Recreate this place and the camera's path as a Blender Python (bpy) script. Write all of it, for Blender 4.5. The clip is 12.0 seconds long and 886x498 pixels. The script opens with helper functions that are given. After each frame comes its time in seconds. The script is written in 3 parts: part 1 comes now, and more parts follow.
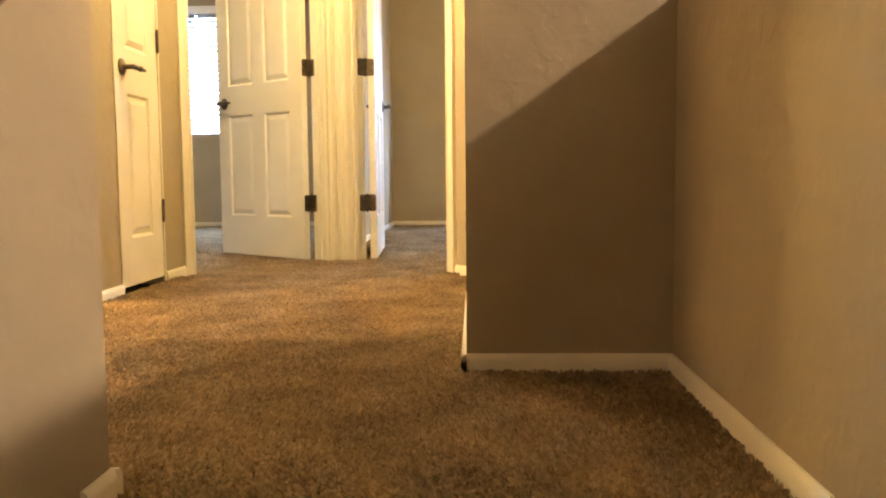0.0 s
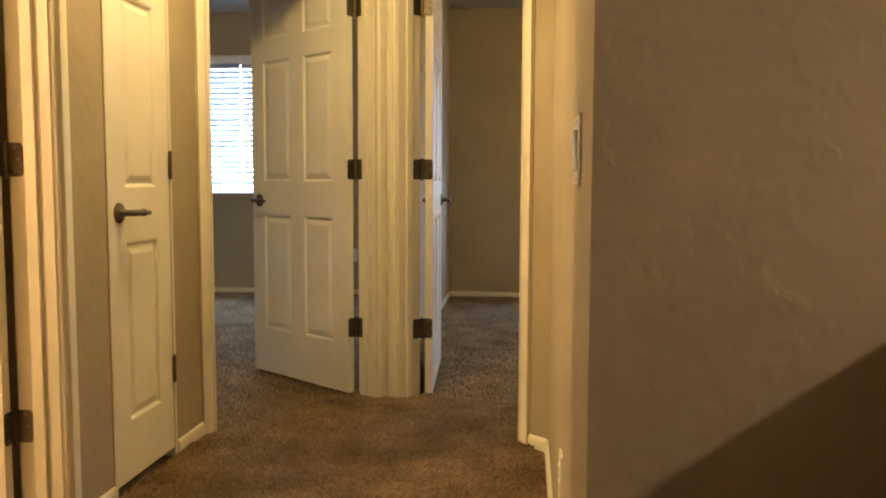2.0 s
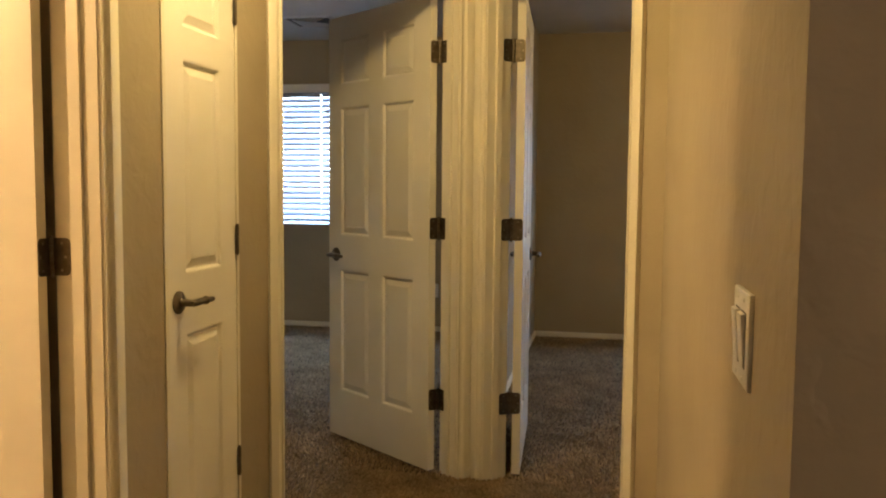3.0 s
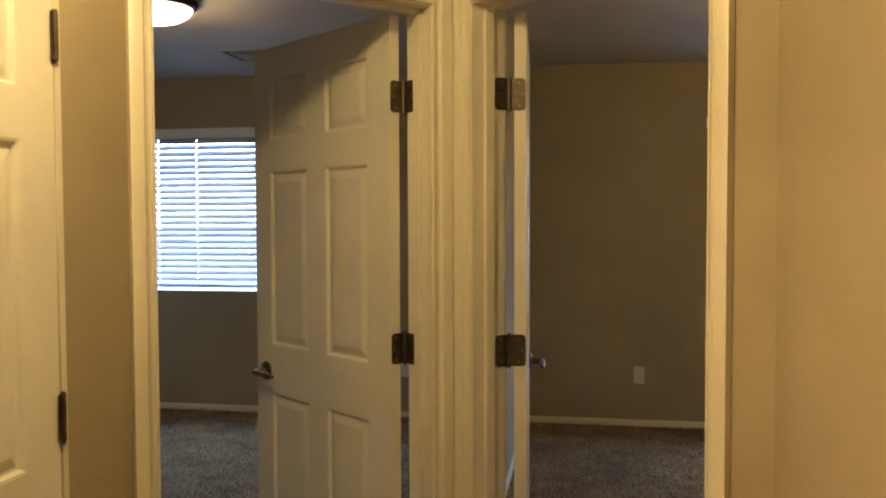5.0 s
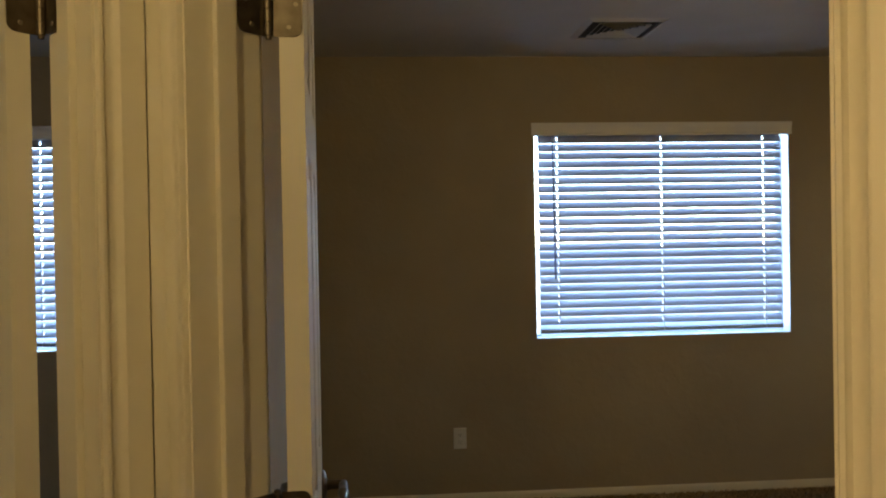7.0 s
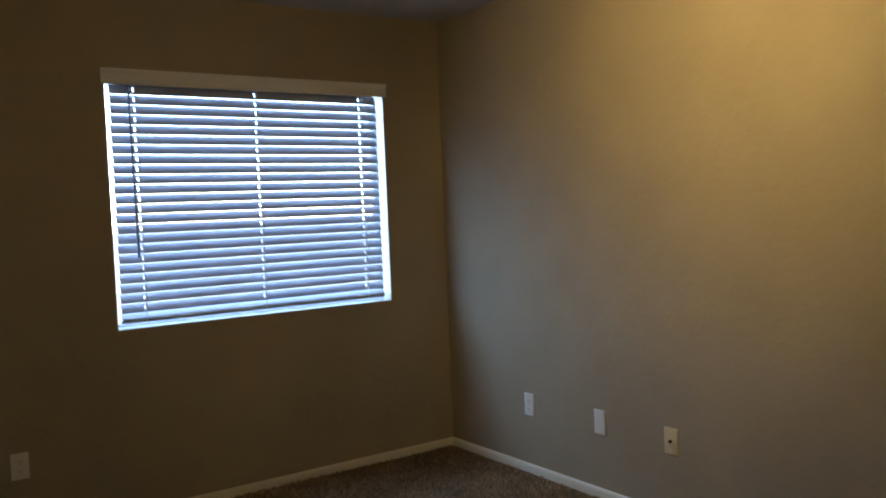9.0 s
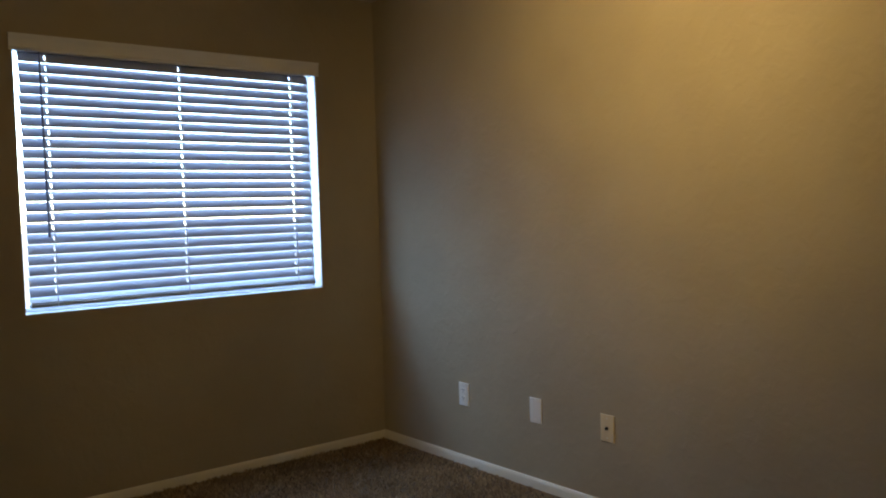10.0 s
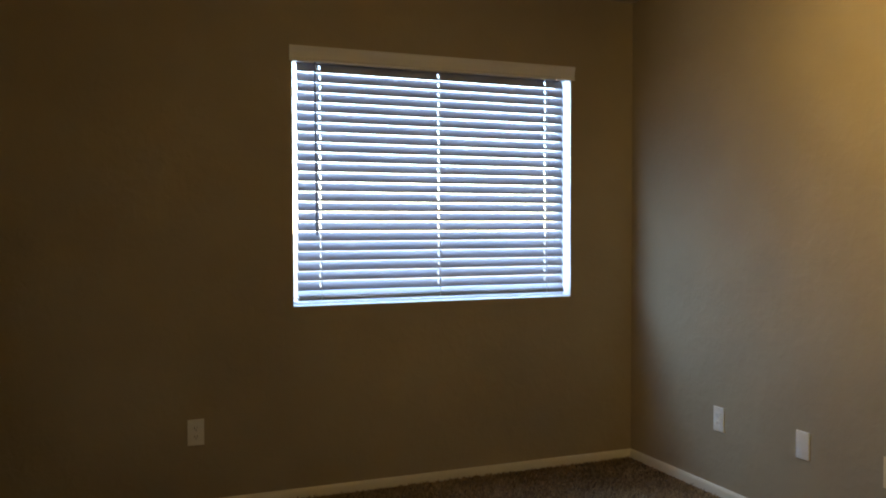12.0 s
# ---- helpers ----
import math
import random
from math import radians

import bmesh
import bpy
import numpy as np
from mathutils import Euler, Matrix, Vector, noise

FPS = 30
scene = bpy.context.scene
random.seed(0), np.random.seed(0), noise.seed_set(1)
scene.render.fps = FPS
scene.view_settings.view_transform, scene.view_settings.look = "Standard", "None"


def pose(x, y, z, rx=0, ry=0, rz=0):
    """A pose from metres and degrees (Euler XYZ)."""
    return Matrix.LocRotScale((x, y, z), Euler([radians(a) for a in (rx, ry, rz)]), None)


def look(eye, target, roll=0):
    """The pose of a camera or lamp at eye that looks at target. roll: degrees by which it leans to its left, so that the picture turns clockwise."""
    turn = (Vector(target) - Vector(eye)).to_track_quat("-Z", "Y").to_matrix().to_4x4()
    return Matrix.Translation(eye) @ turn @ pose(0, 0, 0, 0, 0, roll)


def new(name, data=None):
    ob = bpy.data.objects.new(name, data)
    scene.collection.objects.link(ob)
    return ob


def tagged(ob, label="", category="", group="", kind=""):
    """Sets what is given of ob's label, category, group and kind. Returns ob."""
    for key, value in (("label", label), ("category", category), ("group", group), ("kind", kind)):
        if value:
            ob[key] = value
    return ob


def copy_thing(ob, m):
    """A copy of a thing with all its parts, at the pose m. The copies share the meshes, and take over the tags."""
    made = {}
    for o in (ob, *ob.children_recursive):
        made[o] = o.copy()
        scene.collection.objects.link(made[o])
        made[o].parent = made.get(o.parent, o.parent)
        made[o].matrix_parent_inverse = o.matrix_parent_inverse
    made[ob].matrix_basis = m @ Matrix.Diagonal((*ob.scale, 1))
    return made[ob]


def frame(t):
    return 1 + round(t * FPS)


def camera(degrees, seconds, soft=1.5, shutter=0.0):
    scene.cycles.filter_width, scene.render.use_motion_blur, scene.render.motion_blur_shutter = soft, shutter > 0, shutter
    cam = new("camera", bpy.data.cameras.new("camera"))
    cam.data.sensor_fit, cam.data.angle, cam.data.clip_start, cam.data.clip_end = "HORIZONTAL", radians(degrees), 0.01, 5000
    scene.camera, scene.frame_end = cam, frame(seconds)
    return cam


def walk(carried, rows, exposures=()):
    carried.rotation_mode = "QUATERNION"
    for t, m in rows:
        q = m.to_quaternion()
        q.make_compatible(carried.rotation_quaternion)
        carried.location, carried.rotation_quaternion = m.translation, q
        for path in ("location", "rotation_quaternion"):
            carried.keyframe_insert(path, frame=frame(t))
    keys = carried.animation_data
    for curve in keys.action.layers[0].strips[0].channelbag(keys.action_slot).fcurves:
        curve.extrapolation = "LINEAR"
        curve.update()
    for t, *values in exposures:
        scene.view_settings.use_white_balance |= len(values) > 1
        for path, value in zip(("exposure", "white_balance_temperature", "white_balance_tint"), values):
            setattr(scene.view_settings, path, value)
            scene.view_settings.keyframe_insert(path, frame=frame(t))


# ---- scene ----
cam = camera(56.0, 12.0, 2.0)
PATH = [
    (0, (-0.078, -0.045, 0.461), (-0.154, 1.947, 0.292), -0.5),
    (0.5, (-0.08, 0.151, 0.577), (-0.161, 2.141, 0.402), -0.4),
    (0.7, (-0.092, 0.216, 0.661), (-0.174, 2.206, 0.483), -0.1),
    (1, (-0.089, 0.32, 0.734), (-0.187, 2.31, 0.56), -0.3),
    (1.5, (-0.09, 0.516, 0.885), (-0.233, 2.504, 0.717), -0.2),
    (2, (-0.183, 0.729, 1.013), (-0.385, 2.712, 0.852), 0.2),
    (2.5, (-0.234, 0.911, 1.143), (-0.509, 2.886, 0.984), 0.4),
    (3, (-0.266, 1.075, 1.248), (-0.657, 3.031, 1.098), 0.5),
    (3.2, (-0.298, 1.166, 1.259), (-0.733, 3.113, 1.12), 0.7),
    (4.8, (-0.446, 2.024, 1.473), (-0.846, 3.979, 1.344), 0.0),
    (5, (-0.456, 2.143, 1.46), (-0.79, 4.113, 1.381), -0.2),
    (5.5, (-0.493, 2.498, 1.472), (-0.673, 4.489, 1.465), -0.3),
    (6, (-0.528, 2.827, 1.466), (-0.664, 4.822, 1.487), -0.3),
    (6.5, (-0.557, 3.085, 1.476), (-0.581, 5.085, 1.484), -0.6),
    (7, (-0.521, 3.355, 1.47), (-0.365, 5.349, 1.449), -1.0),
    (7.5, (-0.573, 3.554, 1.472), (-0.14, 5.507, 1.434), -1.3),
    (7.7, (-0.588, 3.634, 1.466), (-0.019, 5.551, 1.421), -1.7),
    (9.5, (-0.537, 4.003, 1.355), (0.685, 5.583, 1.258), -2.0),
    (10, (-0.481, 4.046, 1.308), (0.773, 5.601, 1.215), -1.7),
    (10.5, (-0.459, 4.078, 1.305), (0.755, 5.666, 1.217), -1.3),
    (11, (-0.451, 4.105, 1.295), (0.656, 5.769, 1.219), -1.0),
    (11.5, (-0.457, 4.136, 1.301), (0.504, 5.889, 1.229), -0.5),
    (12, (-0.436, 4.131, 1.286), (0.31, 5.986, 1.229), -0.1),
]
EXPOSURES = [(0, 6.8, 6500, 10), (0.5, 6.58, 6500, 10), (1.0, 6.32, 6500, 10), (1.5, 5.88, 6500, 10), (2.5, 5.2, 6500, 10), (3.0, 4.95, 6500, 10), (5.0, 4.75, 6500, 10), (6.0, 4.4, 6500, 10),
             (6.5, 4.22, 6430, 9), (7.0, 4.02, 6250, 8), (7.5, 3.72, 6050, 8), (9.5, 3.6, 6400, 10), (10.5, 3.58, 6500, 10), (11.2, 3.62, 6750, 10), (12, 3.78, 7250, 10)]
walk(cam, [(t, look(eye, target, roll)) for t, eye, target, roll in PATH], EXPOSURES)


# ---- world, sun, lamps' strengths ----
SKY, SUN = 0.15, 1.0
DOME_W = 0.74
HALL_W, STAIR_W, BATH_W, EAST_W, WEST_W, WINDOW_W = 1.36, 4.1, 4.0, 5.2, 0.47, 3.2
world = bpy.data.worlds.new("world")
scene.world = world
world.use_nodes = True
sky = world.node_tree.nodes.new("ShaderNodeTexSky")
sky.sky_type, sky.sun_disc = "NISHITA", False
sky.sun_elevation, sky.sun_rotation = radians(50), radians(190)
sky.ozone_density, sky.dust_density = 4.0, 0.3
back = world.node_tree.nodes["Background"]
back.inputs[1].default_value = SKY
world.node_tree.links.new(sky.outputs[0], back.inputs[0])
sun_data = bpy.data.lights.new("sun", "SUN")
sun_data.energy, sun_data.angle, sun_data.color = SUN, radians(0.5), (1, 0.95, 0.88)
sun = new("sun", sun_data)
sun.matrix_world = look((-3, -17, 20), (0, 0, 0))


# ---- materials ----
def shader(name, colour, rough=0.6, metal=0.0, spec=0.5):
    m = bpy.data.materials.new(name)
    m.use_nodes = True
    b = m.node_tree.nodes["Principled BSDF"]
    b.inputs["Base Color"].default_value = (*colour, 1)
    b.inputs["Roughness"].default_value = rough
    b.inputs["Metallic"].default_value = metal
    b.inputs["Specular IOR Level"].default_value = spec
    return m, m.node_tree, b


def node(tree, kind, **values):
    n = tree.nodes.new(kind)
    for key, value in values.items():
        n.inputs[key.replace("_", " ")].default_value = value
    return n


def mottle(tree, b, a, c, scale, detail=4.0, low=0.35, high=0.65, coords=None):
    """Base colour that wanders between a and c with a noise of that scale."""
    tex = node(tree, "ShaderNodeTexNoise", Scale=scale, Detail=detail)
    if coords is None:
        coords = tree.nodes.new("ShaderNodeNewGeometry").outputs["Position"]
    tree.links.new(coords, tex.inputs["Vector"])
    ramp = tree.nodes.new("ShaderNodeValToRGB")
    ramp.color_ramp.elements[0].position, ramp.color_ramp.elements[1].position = low, high
    ramp.color_ramp.elements[0].color, ramp.color_ramp.elements[1].color = (*a, 1), (*c, 1)
    tree.links.new(tex.outputs[0], ramp.inputs[0])
    tree.links.new(ramp.outputs[0], b.inputs["Base Color"])
    return coords, ramp


def relief(tree, b, coords, layers):
    """Bump layers of (scale, detail, distance, strength)."""
    last = None
    for scale, detail, distance, strength in layers:
        tex = node(tree, "ShaderNodeTexNoise", Scale=scale, Detail=detail)
        tree.links.new(coords, tex.inputs["Vector"])
        bump = node(tree, "ShaderNodeBump", Strength=strength, Distance=distance)
        tree.links.new(tex.outputs[0], bump.inputs["Height"])
        if last:
            tree.links.new(last.outputs[0], bump.inputs["Normal"])
        last = bump
    tree.links.new(last.outputs[0], b.inputs["Normal"])


def painted_wall(name, a, c):
    """Flat paint over a hand-trowelled skip texture."""
    m, t, b = shader(name, a, 0.75, 0, 0.3)
    co, _ = mottle(t, b, a, c, 2.2, 5)
    tex = node(t, "ShaderNodeTexNoise", Scale=20.0, Detail=2.5, Distortion=0.4)
    t.links.new(co, tex.inputs["Vector"])
    ramp = t.nodes.new("ShaderNodeValToRGB")
    ramp.color_ramp.elements[0].position, ramp.color_ramp.elements[1].position = 0.42, 0.70
    t.links.new(tex.outputs[0], ramp.inputs[0])
    fine = node(t, "ShaderNodeTexNoise", Scale=160.0, Detail=3.0)
    t.links.new(co, fine.inputs["Vector"])
    b1 = node(t, "ShaderNodeBump", Strength=0.38, Distance=0.0024)
    t.links.new(ramp.outputs[0], b1.inputs["Height"])
    b2 = node(t, "ShaderNodeBump", Strength=0.15, Distance=0.001)
    t.links.new(fine.outputs[0], b2.inputs["Height"])
    t.links.new(b1.outputs[0], b2.inputs["Normal"])
    t.links.new(b2.outputs[0], b.inputs["Normal"])
    return m


M_WALL = painted_wall("tan_wall_paint", (0.367, 0.311, 0.222), (0.402, 0.343, 0.245))
M_CEIL = painted_wall("ceiling_paint", (0.52, 0.49, 0.44), (0.57, 0.54, 0.49))
M_OUT = painted_wall("outside_stucco", (0.50, 0.43, 0.34), (0.58, 0.50, 0.40))

M_TRIM, t_, b_ = shader("cream_trim_paint", (0.78, 0.74, 0.64), 0.38)
co_, _ = mottle(t_, b_, (0.73, 0.69, 0.585), (0.76, 0.72, 0.615), 3.0, 2)

M_DOOR, t_, b_ = shader("white_door_paint", (0.78, 0.75, 0.68), 0.42)
co_, _ = mottle(t_, b_, (0.75, 0.72, 0.64), (0.80, 0.77, 0.70), 3.5, 6)
stretch = node(t_, "ShaderNodeVectorMath")
stretch.operation = "MULTIPLY"
stretch.inputs[1].default_value = (180, 180, 9)
t_.links.new(co_, stretch.inputs[0])
relief(t_, b_, stretch.outputs[0], [(1.0, 3, 0.0005, 0.3)])

M_NICKEL, t_, b_ = shader("satin_nickel", (0.16, 0.135, 0.105), 0.4, 1.0)
co_, _ = mottle(t_, b_, (0.13, 0.11, 0.085), (0.19, 0.162, 0.128), 40.0)
relief(t_, b_, co_, [(300, 2, 0.0003, 0.2)])
M_SCREW, _, _ = shader("screw_steel", (0.30, 0.27, 0.22), 0.4, 1.0)
M_PLATE, t_, b_ = shader("white_plastic_plate", (0.80, 0.79, 0.75), 0.35)
M_IVORY, t_, b_ = shader("ivory_plastic_plate", (0.74, 0.62, 0.40), 0.4)
M_DARK, _, _ = shader("dark_slot", (0.02, 0.018, 0.015), 0.6)
M_BRONZE, t_, b_ = shader("bronze_lamp_rim", (0.06, 0.045, 0.035), 0.4, 0.8)
M_METAL, t_, b_ = shader("painted_vent_metal", (0.55, 0.52, 0.47), 0.45)
M_VINYL, _, _ = shader("white_vinyl_frame", (0.8, 0.8, 0.8), 0.4)
M_WAND, _, _ = shader("grey_plastic_wand", (0.20, 0.22, 0.31), 0.3)
M_TAPE, _, _ = shader("white_ladder_cord", (0.82, 0.82, 0.82), 0.8)

# white slats toned grey-blue, their backlit shade put into the base colour
M_SLAT, t_, b_ = shader("shade_toned_vinyl_slat", (0.40, 0.415, 0.47), 0.45)
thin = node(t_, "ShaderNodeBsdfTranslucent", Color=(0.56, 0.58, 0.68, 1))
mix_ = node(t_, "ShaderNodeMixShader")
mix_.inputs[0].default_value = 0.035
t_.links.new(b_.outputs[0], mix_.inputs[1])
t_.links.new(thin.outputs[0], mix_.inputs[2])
t_.links.new(mix_.outputs[0], t_.nodes["Material Output"].inputs["Surface"])

M_CARPET, t_, b_ = shader("brown_carpet_backing", (0.12, 0.08, 0.05), 0.95, 0, 0.1)
co_, _ = mottle(t_, b_, (0.12, 0.086, 0.058), (0.22, 0.160, 0.110), 120.0, 5)
relief(t_, b_, co_, [(9, 3, 0.006, 0.4), (230, 3, 0.004, 0.8)])

M_PILE, t_, b_ = shader("brown_carpet_pile", (0.16, 0.11, 0.07), 0.9, 0, 0.15)
b_.inputs["Sheen Weight"].default_value, b_.inputs["Sheen Roughness"].default_value = 0.35, 0.45
b_.inputs["Sheen Tint"].default_value = (1.0, 0.86, 0.66, 1)
g_ = t_.nodes.new("ShaderNodeNewGeometry")
ramp_ = t_.nodes.new("ShaderNodeValToRGB")
ramp_.color_ramp.elements[0].color, ramp_.color_ramp.elements[1].color = (0.30, 0.222, 0.134, 1), (0.53, 0.402, 0.252, 1)
t_.links.new(g_.outputs["Random Per Island"], ramp_.inputs[0])
shade_ = ramp_
for scale_, low_, high_ in ((5.0, 0.75, 1.2), (55.0, 0.78, 1.2)):
    tex_ = node(t_, "ShaderNodeTexNoise", Scale=scale_, Detail=3.0)
    t_.links.new(g_.outputs["Position"], tex_.inputs["Vector"])
    span_ = node(t_, "ShaderNodeMapRange")
    for key_, value_ in (("From Min", 0.3), ("From Max", 0.7), ("To Min", low_), ("To Max", high_)):
        span_.inputs[key_].default_value = value_
    t_.links.new(tex_.outputs[0], span_.inputs[0])
    tint_ = t_.nodes.new("ShaderNodeVectorMath")
    tint_.operation = "SCALE"
    t_.links.new(shade_.outputs[0], tint_.inputs[0])
    t_.links.new(span_.outputs[0], tint_.inputs["Scale"])
    shade_ = tint_
t_.links.new(shade_.outputs[0], b_.inputs["Base Color"])
yarn_ = t_.nodes.new("ShaderNodeBsdfTranslucent")
t_.links.new(shade_.outputs[0], yarn_.inputs["Color"])
mix_ = t_.nodes.new("ShaderNodeMixShader")
mix_.inputs[0].default_value = 0.45
t_.links.new(b_.outputs[0], mix_.inputs[1])
t_.links.new(yarn_.outputs[0], mix_.inputs[2])
t_.links.new(mix_.outputs[0], t_.nodes["Material Output"].inputs["Surface"])

M_TILE, t_, b_ = shader("beige_floor_tile", (0.55, 0.46, 0.36), 0.3)
mottle(t_, b_, (0.50, 0.42, 0.32), (0.60, 0.51, 0.40), 9.0, 6)
M_GROUT, _, _ = shader("grout", (0.35, 0.30, 0.25), 0.9)
M_GROUND, t_, b_ = shader("outside_ground", (0.30, 0.25, 0.19), 0.95)
mottle(t_, b_, (0.24, 0.20, 0.15), (0.36, 0.31, 0.24), 0.4, 8)

M_GLASS = bpy.data.materials.new("window_glass")
M_GLASS.use_nodes = True
t_ = M_GLASS.node_tree
t_.nodes.remove(t_.nodes["Principled BSDF"])
clear_ = t_.nodes.new("ShaderNodeBsdfTransparent")
gloss_ = node(t_, "ShaderNodeBsdfGlossy", Roughness=0.02)
fres_ = node(t_, "ShaderNodeFresnel", IOR=1.45)
mix_ = t_.nodes.new("ShaderNodeMixShader")
t_.links.new(fres_.outputs[0], mix_.inputs[0])
t_.links.new(clear_.outputs[0], mix_.inputs[1])
t_.links.new(gloss_.outputs[0], mix_.inputs[2])
t_.links.new(mix_.outputs[0], t_.nodes["Material Output"].inputs["Surface"])


def glow_material(name, colour, strength):
    m, t, b = shader(name, (0.85, 0.82, 0.75), 0.3)
    b.inputs["Emission Color"].default_value = (*colour, 1)
    b.inputs["Emission Strength"].default_value = strength
    return m


WARM, GOLD = (1.0, 0.69, 0.31), (1.0, 0.69, 0.26)
M_DOME = glow_material("lit_frosted_glass", (1.0, 0.78, 0.50), 0.25)


# ---- mesh helpers ----
def add_box(bm, x0, y0, z0, x1, y1, z1, bevel=0.0):
    vs = [bm.verts.new((x, y, z)) for z in (z0, z1) for y in (y0, y1) for x in (x0, x1)]
    fs = [bm.faces.new([vs[i] for i in f]) for f in
          ((0, 2, 3, 1), (4, 5, 7, 6), (0, 1, 5, 4), (2, 6, 7, 3), (0, 4, 6, 2), (1, 3, 7, 5))]
    if bevel:
        edges = list({e for f in fs for e in f.edges})
        bmesh.ops.bevel(bm, geom=edges, offset=bevel, segments=2, profile=0.6, affect="EDGES")


def add_prism(bm, outline, z0, z1):
    lo = [bm.verts.new((x, y, z0)) for x, y in outline]
    hi = [bm.verts.new((x, y, z1)) for x, y in outline]
    n = len(outline)
    bm.faces.new(lo[::-1])
    bm.faces.new(hi)
    for i in range(n):
        bm.faces.new((lo[i], lo[(i + 1) % n], hi[(i + 1) % n], hi[i]))


def add_lathe(bm, profile, steps=32, centre=(0, 0, 0), axis="z"):
    """Revolves (radius, height) pairs round an axis."""
    def put(r, h, a):
        p = (r * math.cos(a), r * math.sin(a), h)
        if axis == "y":
            p = (p[0], p[2], p[1])
        if axis == "x":
            p = (p[2], p[0], p[1])
        return bm.verts.new([c + q for c, q in zip(centre, p)])
    rings = []
    for r, h in profile:
        rings.append([put(r, h, 0)] if r < 1e-6 else [put(r, h, 2 * math.pi * k / steps) for k in range(steps)])
    for a, b in zip(rings, rings[1:]):
        for k in range(steps):
            quad = [a[k % len(a)], a[(k + 1) % len(a)], b[(k + 1) % len(b)], b[k % len(b)]]
            quad = list(dict.fromkeys(quad))
            if len(quad) > 2:
                bm.faces.new(quad)


def add_tube(bm, points, radii, steps=12, flat=1.0):
    """A rounded bar along points, with a radius at each."""
    points = [Vector(p) for p in points]
    rings = []
    for i, p in enumerate(points):
        d = (points[min(i + 1, len(points) - 1)] - points[max(i - 1, 0)]).normalized()
        side = d.cross(Vector((0, 0, 1)))
        side = side.normalized() if side.length > 1e-4 else Vector((1, 0, 0))
        up = side.cross(d)
        rings.append([bm.verts.new(p + radii[i] * (math.cos(a) * side * flat + math.sin(a) * up))
                      for a in (2 * math.pi * k / steps for k in range(steps))])
    for a, b in zip(rings, rings[1:]):
        for k in range(steps):
            bm.faces.new((a[k], a[(k + 1) % steps], b[(k + 1) % steps], b[k]))
    bm.faces.new(rings[0][::-1])
    bm.faces.new(rings[-1])


def mesh_of(name, bm, material, smooth=False):
    bmesh.ops.recalc_face_normals(bm, faces=bm.faces[:])
    me = bpy.data.meshes.new(name)
    bm.to_mesh(me)
    bm.free()
    me.materials.append(material)
    if smooth:
        me.shade_smooth()
        me.set_sharp_from_angle(angle=radians(40))
    return me


def part(name, bm, material, parent, label="", smooth=False):
    """One mesh under a thing or a part, in its parent's own coordinates."""
    ob = new(name, mesh_of(name, bm, material, smooth))
    ob.parent = parent
    return tagged(ob, label) if label else ob


def thing(name, label, category, group="", kind=""):
    return tagged(new(name), label, category, group, kind)


def structure(name, bm, material, label, smooth=False):
    return tagged(new(name, mesh_of(name, bm, material, smooth)), label, name.split("_")[0], "", "structure")


class Bay:
    """A doorway's own axes: u along the wall from its start, n into the room, z up."""

    def __init__(self, start, along, into):
        self.s, self.e, self.n = Vector((*start, 0)), Vector((*along, 0)), Vector((*into, 0))

    def at(self, u, n, z=0.0):
        return self.s + u * self.e + n * self.n + Vector((0, 0, z))

    def xy(self, u, n):
        return tuple(self.at(u, n).xy)

    def move(self, bm):
        for v in bm.verts:
            v.co = self.at(*v.co)


# ---- the plan ----
CEIL, THICK = 2.49, 0.115
R2 = math.sqrt(0.5)
APEX = (-0.825, 4.525)
EAST = Bay(APEX, (R2, -R2), (R2, R2))
WEST = Bay(APEX, (-R2, -R2), (-R2, R2))
HALL_E, HALL_W_X = -0.098, -1.467
BATH = Bay((HALL_W_X, 2.960), (0, -1), (-1, 0))
CLOSET = Bay((HALL_W_X, 3.640), (0, -1), (-1, 0))
J0, J1, JAMB_T, HEAD = 0.085, 0.851, 0.018, 2.048
FAR = 7.98
U0, U1 = J0 - JAMB_T, J1 + JAMB_T
J1_E = 0.873
U1_E = J1_E + JAMB_T
CL0, CL1 = 0.008, 0.478


def wall(name, pieces, label="tan painted wall with a trowelled skip texture"):
    bm = bmesh.new()
    for outline, z0, z1 in pieces:
        add_prism(bm, outline, z0, z1)
    return structure(name, bm, M_WALL, label)


def rect(x0, y0, x1, y1):
    return [(x0, y0), (x1, y0), (x1, y1), (x0, y1)]


def header(bay, u0, u1):
    return [bay.xy(u0, 0), bay.xy(u1, 0), bay.xy(u1, THICK), bay.xy(u0, THICK)]


TOP = HEAD + JAMB_T
wall("wall_partition", [
    ([APEX, EAST.xy(U0, 0), EAST.xy(U0, THICK), (-0.863, 4.726), (-0.863, FAR), (-0.945, FAR), (-0.945, 4.568),
      WEST.xy(U0, THICK), WEST.xy(U0, 0)], 0, CEIL)])
wall("wall_diagonal_east", [
    (header(EAST, U0, U1_E), TOP, CEIL),
    ([EAST.xy(U1_E, 0), (HALL_E, 3.798), (HALL_E, 3.77), (-0.024, 3.77), (-0.024, 3.886), EAST.xy(U1_E, THICK)], 0, CEIL)])
wall("wall_diagonal_west", [
    (header(WEST, U0, U1), TOP, CEIL),
    ([WEST.xy(U1, 0), (HALL_W_X, 3.883), (-1.582, 3.883), (-1.582, 3.964), (-1.548, 3.964), WEST.xy(U1, THICK)], 0, CEIL)])
wall("wall_hall_east", [(rect(HALL_E, 1.87, 0.494, 3.77), 0, CEIL)])
by = lambda u: BATH.s.y - u
cy = lambda u: CLOSET.s.y - u
XW = -1.582
